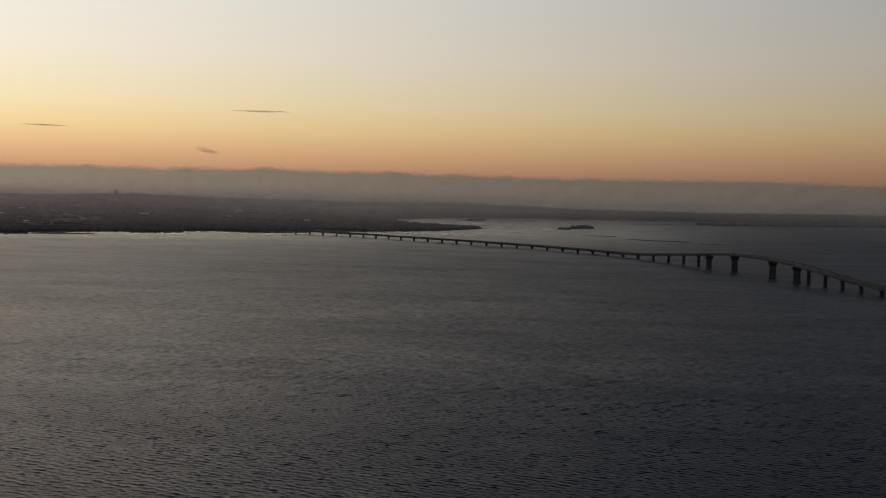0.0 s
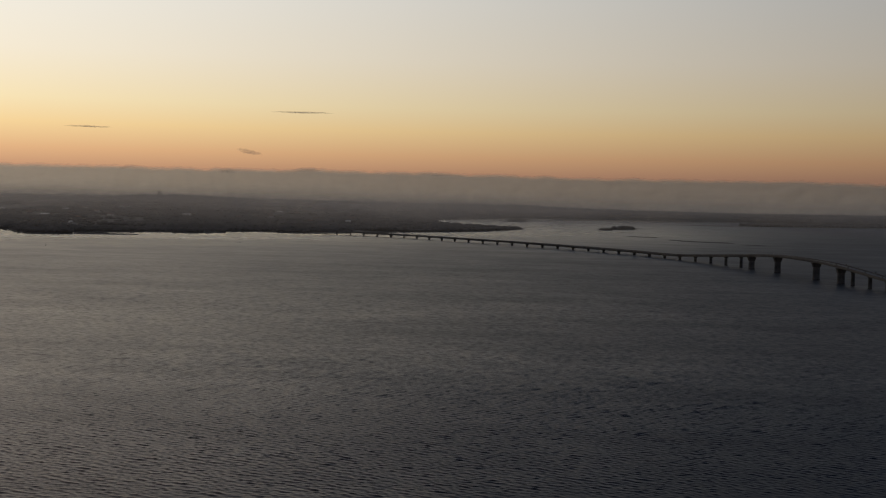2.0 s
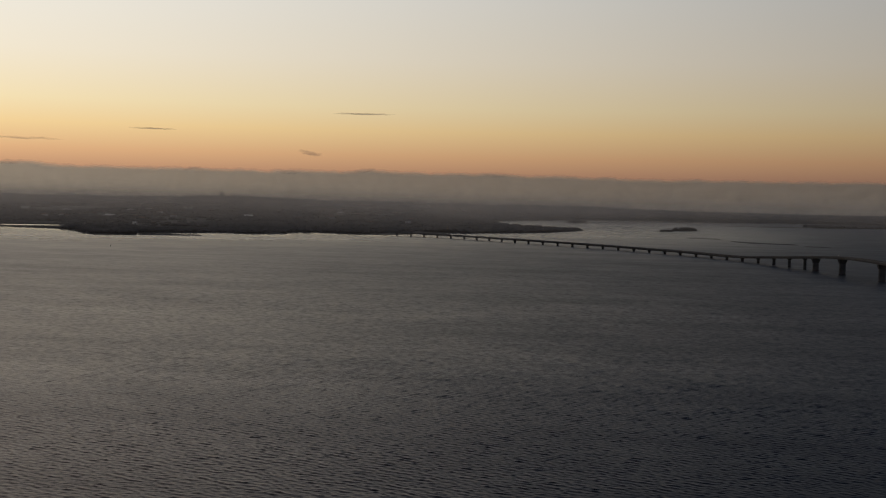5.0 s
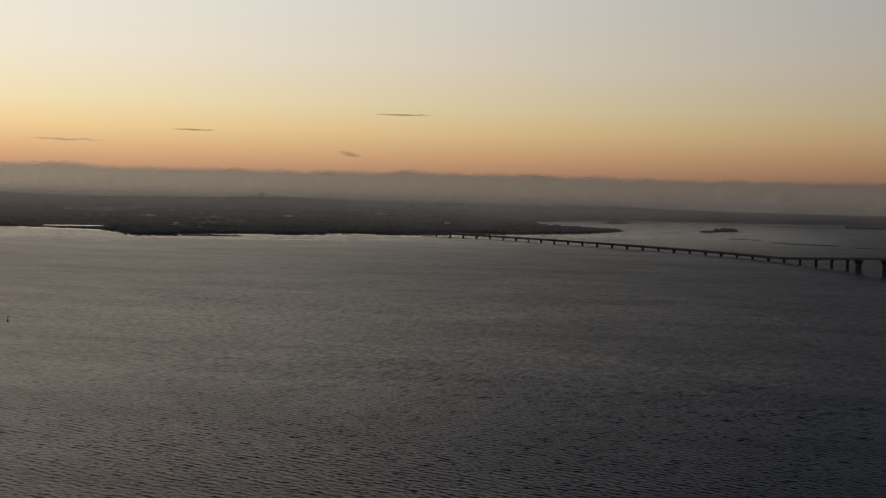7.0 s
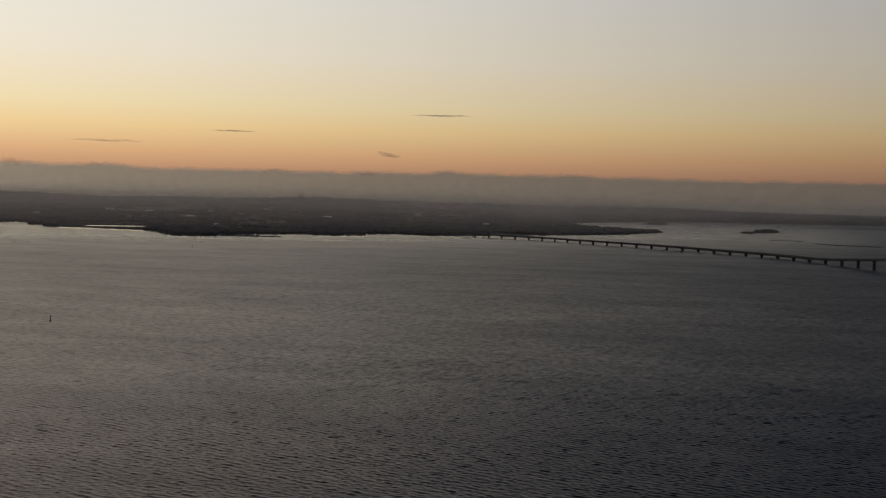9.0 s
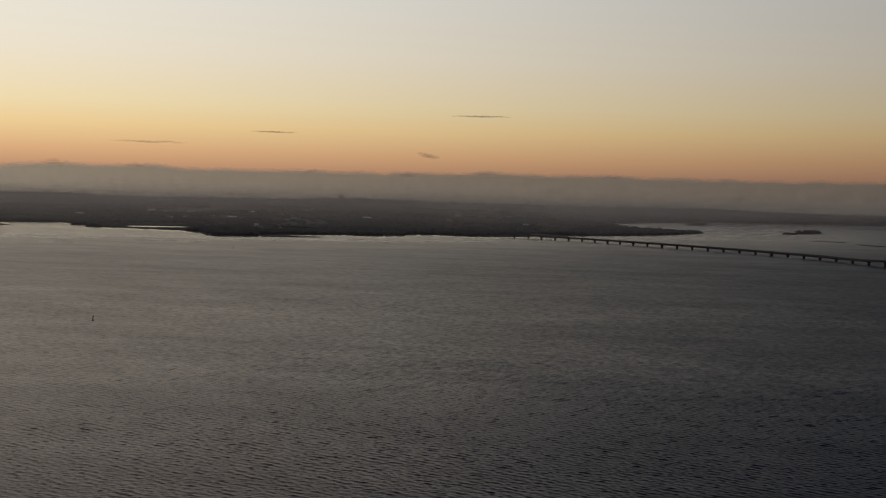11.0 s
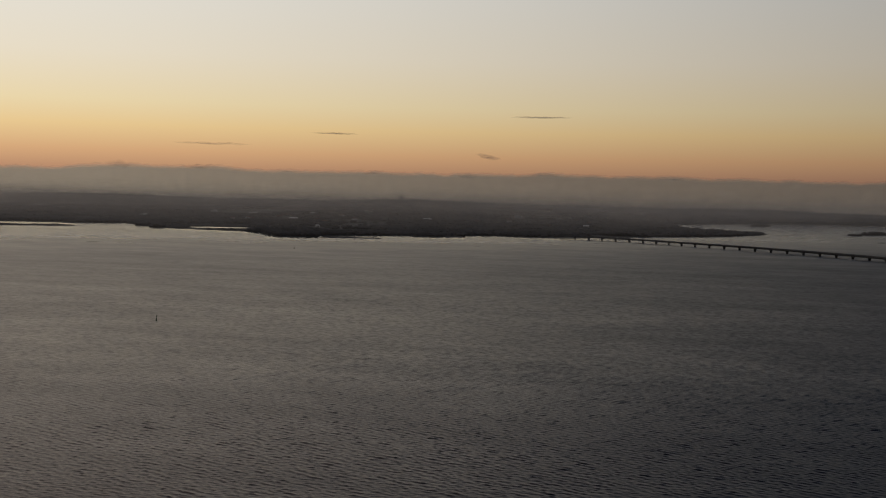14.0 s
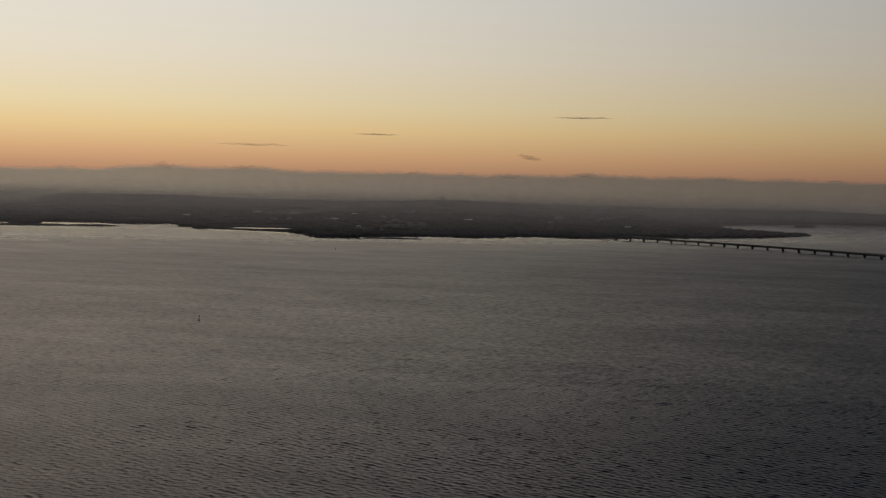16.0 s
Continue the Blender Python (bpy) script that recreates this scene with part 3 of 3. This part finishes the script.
def build_bridge():
    bridge = tagged(new("bridge"), "long grey concrete road bridge on many piers, humped over a channel", "bridge")
    first, last = -2, 42
    for k in range(first, last):
        main = 28 <= k <= 30
        steps = 14 if main else 5
        deep = 1.15 if main else 1.4
        deck = part("deck_span", sweep(k + 0.002, k + 0.998, steps, [(-HALF, -RAIL - 0.30), (-HALF, -RAIL), (HALF, -RAIL), (HALF, -RAIL - 0.30), (HALF - 0.9, -RAIL - 0.42)
                     , (HALF - 1.2, -RAIL - deep), (-HALF + 1.2, -RAIL - deep), (-HALF + 0.9, -RAIL - 0.42)]), CONCRETE, bridge)
        part("carriageway", sweep(k + 0.002, k + 0.998, steps, [(-HALF + 0.7, -RAIL + 0.004), (-HALF + 0.7, -RAIL + 0.06), (HALF - 0.7, -RAIL + 0.06), (HALF - 0.7, -RAIL + 0.004)]), ASPHALT, deck, "worn grey asphalt roadway")
        for sgn in (-1, 1):
            o0, o1 = sorted((sgn * HALF, sgn * (HALF - 0.25)))
            part("parapet", sweep(k + 0.002, k + 0.998, steps, [(o0, -RAIL + 0.004), (o0, -0.06), (o0 + 0.05, 0.0), (o1 - 0.05, 0.0), (o1, -0.06), (o1, -RAIL + 0.004)]), CONCRETE, deck)
    for k in range(-1, last + 1):
        big = 28 <= k <= 31
        c, (d, a) = centre(k), heading(k)
        top = c.z - RAIL - (1.4 if k in (28, 31) or not big else 1.15) - 0.02
        shaft = part("pier", pier_mesh(top - (3.0 if big else 0.7), big), PIER, bridge, "" if not big else "broad flared concrete channel pier", True)
        shaft.matrix_basis = pose(c.x, c.y, 0, 0, 0, math.degrees(a))
        cap = part("cap", cap_mesh(big), PIER, shaft)
        cap.matrix_basis = pose(0, 0, top)
    # short posts on the parapets over the channel piers and those next to them
    for k in (31, 32, 33, 34):
        c, (d, a) = centre(k), heading(k)
        for sgn in (-1, 1):
            bm = bmesh.new()
            box(bm, -0.45, -0.3, -RAIL + 0.004, 0.45, 0.3, 0.7, 0.06)
            box(bm, -0.55, -0.4, 0.7, 0.55, 0.4, 0.85, 0.04)
            post = part("parapet_post", bm, CONCRETE, bridge)
            post.matrix_basis = pose(c.x + sgn * (HALF - 0.13) * math.sin(a), c.y - sgn * (HALF - 0.13) * math.cos(a), c.z, 0, 0, math.degrees(a))
    # a lamp on a mast over the channel
    c, (d, a) = centre(29), heading(29)
    mast = part("lamp_mast", lathe([(0.13, 0.0), (0.12, 0.2), (0.07, 0.3), (0.05, 0.7), (0.12, 0.72), (0.12, 0.76)], 10), STEEL, bridge, "short steel mast of a lit channel lamp")
    mast.matrix_basis = pose(c.x + (HALF - 0.13) * math.sin(a), c.y - (HALF - 0.13) * math.cos(a), c.z - 0.01)
    lens = part("lens", lathe([(0.10, 0.0), (0.17, 0.06), (0.19, 0.2), (0.15, 0.34), (0.06, 0.42)], 12), LIT, mast, "warm lit glass lens")
    lens.matrix_basis = pose(0, 0, 0.76)
    return bridge


build_bridge()


# ---------------------------------------------------------------- single trees on the islets and the spit
def tree(kind):
    """A tapered trunk with limbs, and a loose crown of many small clumps."""
    rnd = random.Random(kind)
    ob = tagged(new("tree"), "dark leafless-looking scrub tree on low ground", "tree", "trees on the islets")
    tall = 6.4
    bm = lathe([(0.26, -0.5), (0.22, 0.4), (0.16, 2.0), (0.10, 3.8), (0.04, 5.2)], 8)
    for k in range(6):
        a, z = rnd.uniform(0, 6.28), rnd.uniform(1.4, 3.8)
        tip = Vector((math.cos(a) * 1.9, math.sin(a) * 1.9, z + 1.5))
        made = bmesh.ops.create_cone(bm, cap_ends=True, segments=5, radius1=0.09, radius2=0.02, depth=1.0)["verts"]
        start = Vector((0, 0, z))
        turn = (tip - start).to_track_quat("Z", "Y").to_matrix().to_4x4()
        bmesh.ops.transform(bm, matrix=Matrix.Translation((start + tip) / 2) @ turn @ Matrix.Diagonal((1, 1, (tip - start).length, 1)), verts=made)
    part("trunk", bm, BARK, ob)
    vs, fs, base = [], [], 0
    for k in range(60):
        a, u = rnd.uniform(0, 6.28), rnd.random() ** 0.5
        z = rnd.uniform(0.22, 1.0)
        w = 2.9 * u * math.sin(math.pi * min(1.0, 0.25 + 0.72 * z)) ** 0.7
        v, f = rnd.choice(CLUMPS)
        r = rnd.uniform(0.45, 0.95)
        vs.append(v * r * np.array((1, 1, 0.75)) + np.array((math.cos(a) * w, math.sin(a) * w, 0.6 + z * (tall - 1.2))))
        fs.append(f + base)
        base += len(v)
    crown = new("crown", mesh_of("crown", np.concatenate(vs), np.concatenate(fs), LEAF))
    crown.parent = ob
    return ob


def plant(centres, count, spread_x, spread_y, low, high, ground=0.8):
    for i in range(count):
        t = random.random() * (len(centres) - 1)
        k = int(t)
        (x0, y0), (x1, y1) = centres[k], centres[k + 1]
        f = t - k
        x = x0 + (x1 - x0) * f + random.uniform(-spread_x, spread_x)
        y = y0 + (y1 - y0) * f + random.uniform(-spread_y, spread_y)
        s = random.uniform(low, high)
        src = TREES[i % len(TREES)]
        m = pose(x, y, ground, 0, 0, random.uniform(0, 360))
        if src.get("used"):
            ob = copy_thing(src, m)
        else:
            src["used"] = 1
            src.matrix_basis = m
            ob = src
        ob.scale = (s * random.uniform(1.0, 1.5), s * random.uniform(1.0, 1.5), s)


TREES = [tree(k) for k in range(4)]
plant(at((270, 2674), (288, 2692), (304, 2710)), 26, 7, 12, 0.7, 1.25, 1.2)
plant(at((-130, 2215), (-60, 2270), (0, 2340), (20, 2380)), 90, 20, 30, 0.6, 1.15, 0.9)
plant(at((72, 3630), (111, 3700)), 16, 10, 16, 1.0, 1.5, 0.9)
plant(at((-185, 1990), (-120, 2080), (-20, 2230)), 40, 14, 20, 0.7, 1.2, 1.2)


def island_woods():
    spots = []
    for i in range(1400):
        u = random.random()
        t = 723 + (1700 - 723) * u
        y = line([(723, 3600), (972, 3720), (1297, 3950), (1700, 4200)], t)
        spots.append(((t + random.uniform(-8, 8)) * S, (y + random.uniform(-65, 65)) * S, 0.6, random.uniform(5, 10), random.uniform(5, 9.5)))
    return spots


def scrub(line_, count, spread, low, high):
    spots = []
    for i in range(count):
        t = random.random() * (len(line_) - 1)
        k = int(t)
        (x0, y0), (x1, y1) = line_[k], line_[k + 1]
        spots.append((x0 + (x1 - x0) * (t - k) + random.uniform(-spread / 2, spread / 2), y0 + (y1 - y0) * (t - k) + random.uniform(-spread / 2, spread / 2), 0.5, random.uniform(2.5, 5), random.uniform(low, high)))
    return spots


woods("scrub_islet", scrub(at((266, 2670), (288, 2692), (310, 2716)), 120, 14, 2.5, 5.5), "dense dark scrub covering the islet")
woods("scrub_islet_small", scrub(at((232, 2578), (247, 2555)), 40, 6, 2.2, 4.2), "low dark scrub on the small islet")
woods("scrub_islet_far", scrub(at((70, 3628), (111, 3703)), 60, 22, 3.5, 7.0), "dense dark scrub covering the islet")
woods("scrub_spit", scrub(at((-120, 2200), (-50, 2260), (10, 2340)), 300, 55, 2.5, 5.5) + scrub(at((10, 2340), (34, 2410), (54, 2480)), 170, 44, 1.4, 3.4), "dense dark scrub along the spit")
woods("woods_long_island", island_woods(), "dark woods on the long low island")


# ---------------------------------------------------------------- channel marks
def channel_mark(x, y, tall, label):
    ob = tagged(new("channel_mark"), label, "buoy", "channel marks")
    ob.matrix_basis = pose(x, y, 0, 2, 3, 40)
    k = tall / 3.1
    part("float", lathe([(0.30 * k, -0.8), (0.42 * k, -0.25), (0.44 * k, 0.25), (0.34 * k, 0.5), (0.24 * k, 0.62)], 16), BUOY_PAINT, ob, "weathered dark float", True)
    part("pillar", lathe([(0.23 * k, 0.62), (0.20 * k, 1.5 * k), (0.12 * k, 2.0 * k), (0.12 * k, 2.25 * k)], 14), BUOY_PAINT, ob, "", True)
    part("topmark", lathe([(0.13 * k, 2.25 * k), (0.34 * k, 2.28 * k), (0.34 * k, 2.75 * k), (0.12 * k, 2.78 * k)], 14), BUOY_PAINT, ob, "dark can-shaped topmark")
    part("lantern", lathe([(0.10 * k, 2.78 * k), (0.13 * k, 2.84 * k), (0.12 * k, 3.05 * k), (0.04 * k, 3.1 * k)], 12), GLASS, ob, "small unlit glass lantern", True)
    return ob


channel_mark(-208 * S, 450 * S, 2.25, "dark channel buoy with a can topmark, afloat in the bay")
channel_mark(-404.5 * S, 1181 * S, 1.9, "dark channel buoy far out, afloat in the bay")


# ---------------------------------------------------------------- clouds
def density(me, values):
    a = me.attributes.new("veil", "FLOAT", "POINT")
    a.data.foreach_set("value", [float(v) for v in values])


BANK = [(-60, 1.05), (-40, 1.12), (-33, 1.19), (-29, 1.25), (-26.6, 1.45), (-24.5, 1.40), (-22.3, 1.45), (-20.5, 1.30), (-19, 1.30), (-15.5, 1.36), (-14, 1.30), (-11.3, 1.33),
        (-9, 1.32), (-7.8, 1.42), (-6, 1.33), (-2.2, 1.35), (1, 1.28), (5.3, 1.22), (12.6, 1.22), (19, 1.1), (40, 1.0)]


def cloud_bank():
    """A low bank of cloud behind the land: a long bulging front with a lumpy, frayed top."""
    verts, faces, dens = [], [], []
    n, rows = 900, 20
    for i in range(n + 1):
        az = -60 + 100 * i / n
        lump = 0.06 * wander(az * 0.7, 5.0, 0, 5) + 0.025 * wander(az * 3.0, 9.0, 0, 3)
        top = EYE + 4990 * math.tan(radians(line(BANK, az) + lump + 0.09))
        for j in range(rows + 1):
            v = j / rows
            r = 4990 + 8 * math.sin(math.pi * v) * wander(az * 1.5, v * 3.0) - 4 * math.sin(math.pi * v)
            x, y = polar(az, r)
            verts.append((x, y, -2 + (top + 2) * v))
            gap = (1 - v) * (top + 2)
            dens.append(min(1.0, (gap / 16.0) ** 1.2))
    k = rows + 1
    for i in range(n):
        for j in range(rows):
            faces.append((i * k + j, (i + 1) * k + j, (i + 1) * k + j + 1, i * k + j + 1))
    me = mesh_of("cloud_bank", verts, faces, CLOUD, True)
    # strength of the added glow: painted brighter to the left, fading rightwards
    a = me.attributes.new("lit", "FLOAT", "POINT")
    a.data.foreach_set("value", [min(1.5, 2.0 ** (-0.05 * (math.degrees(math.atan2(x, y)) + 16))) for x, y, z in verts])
    density(me, dens)
    return tagged(new("cloud_bank", me), "low grey-brown bank of cloud along the horizon", "cloud", kind="structure")


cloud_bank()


def wisp(az, el, wide, tall, lean, label, thick=0.5):
    """A small streak of cloud: a flat lens with a frayed rim."""
    verts, faces, dens = [], [], []
    n, m = 48, 10
    x0, y0 = polar(az, 4900)
    for side in (1, -1):
        for i in range(n + 1):
            u = 2 * i / n - 1
            for j in range(m + 1):
                v = 2 * j / m - 1
                rim = max(0.0, 1 - u * u) ** 0.5 * (1 + 0.25 * wander(u * 4, 2.0, az))
                z = v * tall / 2 * rim + lean * u * wide / 2 + tall * 0.25 * wander(u * 3, 7.0, az)
                q = max(0.0, 1 - v * v)
                verts.append((u * wide / 2, side * 0.25 * tall * q * rim, z))
                dens.append(thick * q ** 1.0 * max(0.0, 1 - abs(u) ** 1.6))
    k, half = m + 1, (n + 1) * (m + 1)
    for s in (0, half):
        for i in range(n):
            for j in range(m):
                f = (s + i * k + j, s + (i + 1) * k + j, s + (i + 1) * k + j + 1, s + i * k + j + 1)
                faces.append(f if s else f[::-1])
    me = mesh_of("cloud_wisp", verts, faces, WISP, True)
    density(me, dens)
    ob = tagged(new("cloud_wisp", me), label, "cloud", "cloud wisps", "structure")
    ob.matrix_basis = pose(x0, y0, EYE + 4900 * math.tan(radians(el)), 0, 0, -az)
    return ob


wisp(-8.1, 3.88, 245, 8, 0.006, "thin dark streak of cloud in the glow")
wisp(-17.2, 3.0, 185, 7, -0.008, "thin dark streak of cloud in the glow")
wisp(-10.4, 2.1, 100, 20, -0.17, "small ragged slanting tuft of cloud", 0.3)
wisp(-22.6, 2.44, 310, 10, -0.003, "long faint streak of cloud in the glow", 0.24)


# ---------------------------------------------------------------- distance haze, put in as added sheets: thin veils round the camera, one behind the other
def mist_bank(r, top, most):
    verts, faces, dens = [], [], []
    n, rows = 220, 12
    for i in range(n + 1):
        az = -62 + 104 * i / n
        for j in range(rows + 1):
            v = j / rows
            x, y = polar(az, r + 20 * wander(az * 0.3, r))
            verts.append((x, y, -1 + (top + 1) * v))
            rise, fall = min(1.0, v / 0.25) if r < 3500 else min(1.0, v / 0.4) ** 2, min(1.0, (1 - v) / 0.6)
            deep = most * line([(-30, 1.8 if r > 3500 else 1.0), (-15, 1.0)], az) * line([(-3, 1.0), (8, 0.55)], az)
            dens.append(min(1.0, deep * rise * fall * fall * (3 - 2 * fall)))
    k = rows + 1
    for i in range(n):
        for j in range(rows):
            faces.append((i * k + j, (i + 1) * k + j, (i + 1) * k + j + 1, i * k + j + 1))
    me = mesh_of("mist_bank", verts, faces, HAZE, True)
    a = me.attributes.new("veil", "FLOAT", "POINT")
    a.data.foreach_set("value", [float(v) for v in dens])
    return tagged(new("mist_bank", me), "thin see-through sheet that stands in for distance haze", "mist", "mist banks", "structure")


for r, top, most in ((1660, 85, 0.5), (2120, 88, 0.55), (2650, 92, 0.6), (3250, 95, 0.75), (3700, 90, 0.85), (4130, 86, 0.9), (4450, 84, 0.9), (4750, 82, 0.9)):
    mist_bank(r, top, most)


# ---------------------------------------------------------------- buildings of the town
def window_bm(w, h):
    bm = bmesh.new()
    box(bm, -w / 2, -0.06, -h / 2, w / 2, 0.05, h / 2, 0.03)
    return bm


def house(wide, deep, tall, wall_mat, roof_mat, label, pitch=0.28):
    """A plain house: walls, a pitched roof with eaves, a chimney, a door and windows towards the water."""
    ob = tagged(new("house"), label, "house", "houses of the town")
    bm = bmesh.new()
    box(bm, -wide / 2, -deep / 2, -1.0, wide / 2, deep / 2, tall)
    part("wall", bm, wall_mat, ob)
    bm = bmesh.new()
    e, rise = 0.4, deep * pitch
    pts = [(-wide / 2 - e, -deep / 2 - e, tall - 0.1), (-wide / 2 - e, 0, tall + rise), (-wide / 2 - e, deep / 2 + e, tall - 0.1)]
    a = [bm.verts.new(p) for p in pts] + [bm.verts.new((p[0], p[1], p[2] + 0.25)) for p in pts]
    b = [bm.verts.new((-p[0], p[1], p[2])) for p in pts] + [bm.verts.new((-p[0], p[1], p[2] + 0.25)) for p in pts]
    for i, j in ((0, 1), (1, 2)):
        bm.faces.new((a[i], a[j], b[j], b[i]))
        bm.faces.new((a[i + 3], b[i + 3], b[j + 3], a[j + 3]))
        bm.faces.new((a[i], a[i + 3], a[j + 3], a[j]))
        bm.faces.new((b[i], b[j], b[j + 3], b[i + 3]))
    bm.faces.new((a[0], b[0], b[3], a[3]))
    bm.faces.new((a[2], a[5], b[5], b[2]))
    bmesh.ops.recalc_face_normals(bm, faces=bm.faces[:])
    roof = part("roof", bm, roof_mat, ob)
    bm = bmesh.new()
    box(bm, wide * 0.22, -0.4, tall + rise * 0.4, wide * 0.22 + 0.8, 0.4, tall + rise + 1.0, 0.05)
    part("chimney", bm, CONCRETE, roof)
    for k in range(max(2, int(wide / 4))):
        x = -wide / 2 + wide * (k + 0.5) / max(2, int(wide / 4))
        w = part("window", window_bm(1.2, 1.4), GLASS, ob)
        w.matrix_basis = pose(x, -deep / 2 - 0.02, tall * 0.62)
    bm = bmesh.new()
    box(bm, -0.5, -0.06, -1.0, 0.5, 0.05, 1.1, 0.03)
    d = part("door", bm, DOORWOOD, ob)
    d.matrix_basis = pose(wide * 0.08, -deep / 2 - 0.02, 1.0)
    return ob


def settle(src, az, r, turn):
    x, y = polar(az, r)
    m = pose(x, y, main_height(az, r), 0, 0, -az + turn)
    if src.get("used"):
        return copy_thing(src, m)
    src["used"] = 1
    src.matrix_basis = m
    return src


KINDS = [house(10, 7, 3.4, CONCRETE, ROOF, "grey rendered house with a tiled pitched roof"),
         house(11, 7, 3.2, RENDERED, ROOF, "white rendered house with a tiled pitched roof"),
         house(8, 6, 3.0, CONCRETE, ROOF, "small grey house with a tiled pitched roof")]
for i, (az, r) in enumerate(HOMES):
    settle(KINDS[i % 3], az, r, random.uniform(-35, 35))
for az, r, w in HALLS:
    h = house(w, 22, 8.0 if w >= 30 else 3.2, RENDERED, SHEET, "long low shed with a pale sheet roof", 0.03)
    tagged(h, category="shed", group="sheds of the town")
    settle(h, az, r, 4)


def tower_block():
    """A tall plain block on the ridge with a lower wing and a mast."""
    ob = tagged(new("tower_block"), "hazy grey tower block with a low wing on the ridge", "building")
    x, y = polar(*TOWER)
    ob.matrix_basis = pose(x, y, main_height(*TOWER), 0, 0, -TOWER[0])
    bm = bmesh.new()
    box(bm, -4.4, -4.4, -2.0, 4.4, 4.4, 17.0, 0.15)
    wall = part("wall", bm, CONCRETE, ob)
    bm = bmesh.new()
    box(bm, 4.4, -4.0, -2.0, 10.0, 4.0, 10.0, 0.15)
    part("wing", bm, CONCRETE, ob)
    bm = bmesh.new()
    box(bm, -4.7, -4.7, 17.0, 4.7, 4.7, 17.6, 0.05)
    roof = part("roof", bm, SHEET, ob)
    part("mast", lathe([(0.2, 17.6), (0.12, 20.0), (0.05, 22.0)], 8), STEEL, roof)
    for k in range(4):
        for c in range(3):
            w = part("window", window_bm(1.5, 1.4), GLASS, wall)
            w.matrix_basis = pose(-2.9 + 2.9 * c, -4.42, 4.0 + 3.2 * k)
    return ob


tower_block()


def street_lamp(az, r, light):
    """A lamp on a column, lit."""
    ob = tagged(new("street_lamp"), "lit street lamp on a steel column in the town", "street lamp", "lit lamps of the town")
    x, y = polar(az, r)
    ob.matrix_basis = pose(x, y, main_height(az, r), 0, 0, -az)
    part("column", lathe([(0.14, -1.0), (0.12, 1.0), (0.07, 9.0)], 10), STEEL, ob)
    bm = bmesh.new()
    box(bm, -0.06, -1.4, 8.95, 0.06, 0.0, 9.1, 0.02)
    part("arm", bm, STEEL, ob)
    bm = bmesh.new()
    box(bm, -0.75, -2.2, 8.2, 0.75, -1.2, 8.95, 0.15)
    part("lantern", bm, light, ob, "warm lit lantern")
    return ob


for az, r in LAMPS:
    street_lamp(az, r, FLOOD if -13.7 < az < -13.0 or az > -5 else FAINT)

# a pond behind the shore
x, y = polar(-22.1, 2130)
sheet("pond", [(x - 42, y - 24), (x, y), (x + 40, y + 18)], 76, WATER, "bright still pond behind the shore", main_height(-22.1, 2130) + 0.55)

for az, el, wide, tall in ((-26.4, 1.44, 120, 26), (-23.0, 1.42, 150, 18), (-15.5, 1.33, 90, 16), (-11.3, 1.28, 80, 22), (-7.9, 1.37, 120, 16), (-2.2, 1.30, 130, 14)):
    wisp(az, el, wide, tall, 0.0, "low grey puff on top of the cloud bank", 0.15)
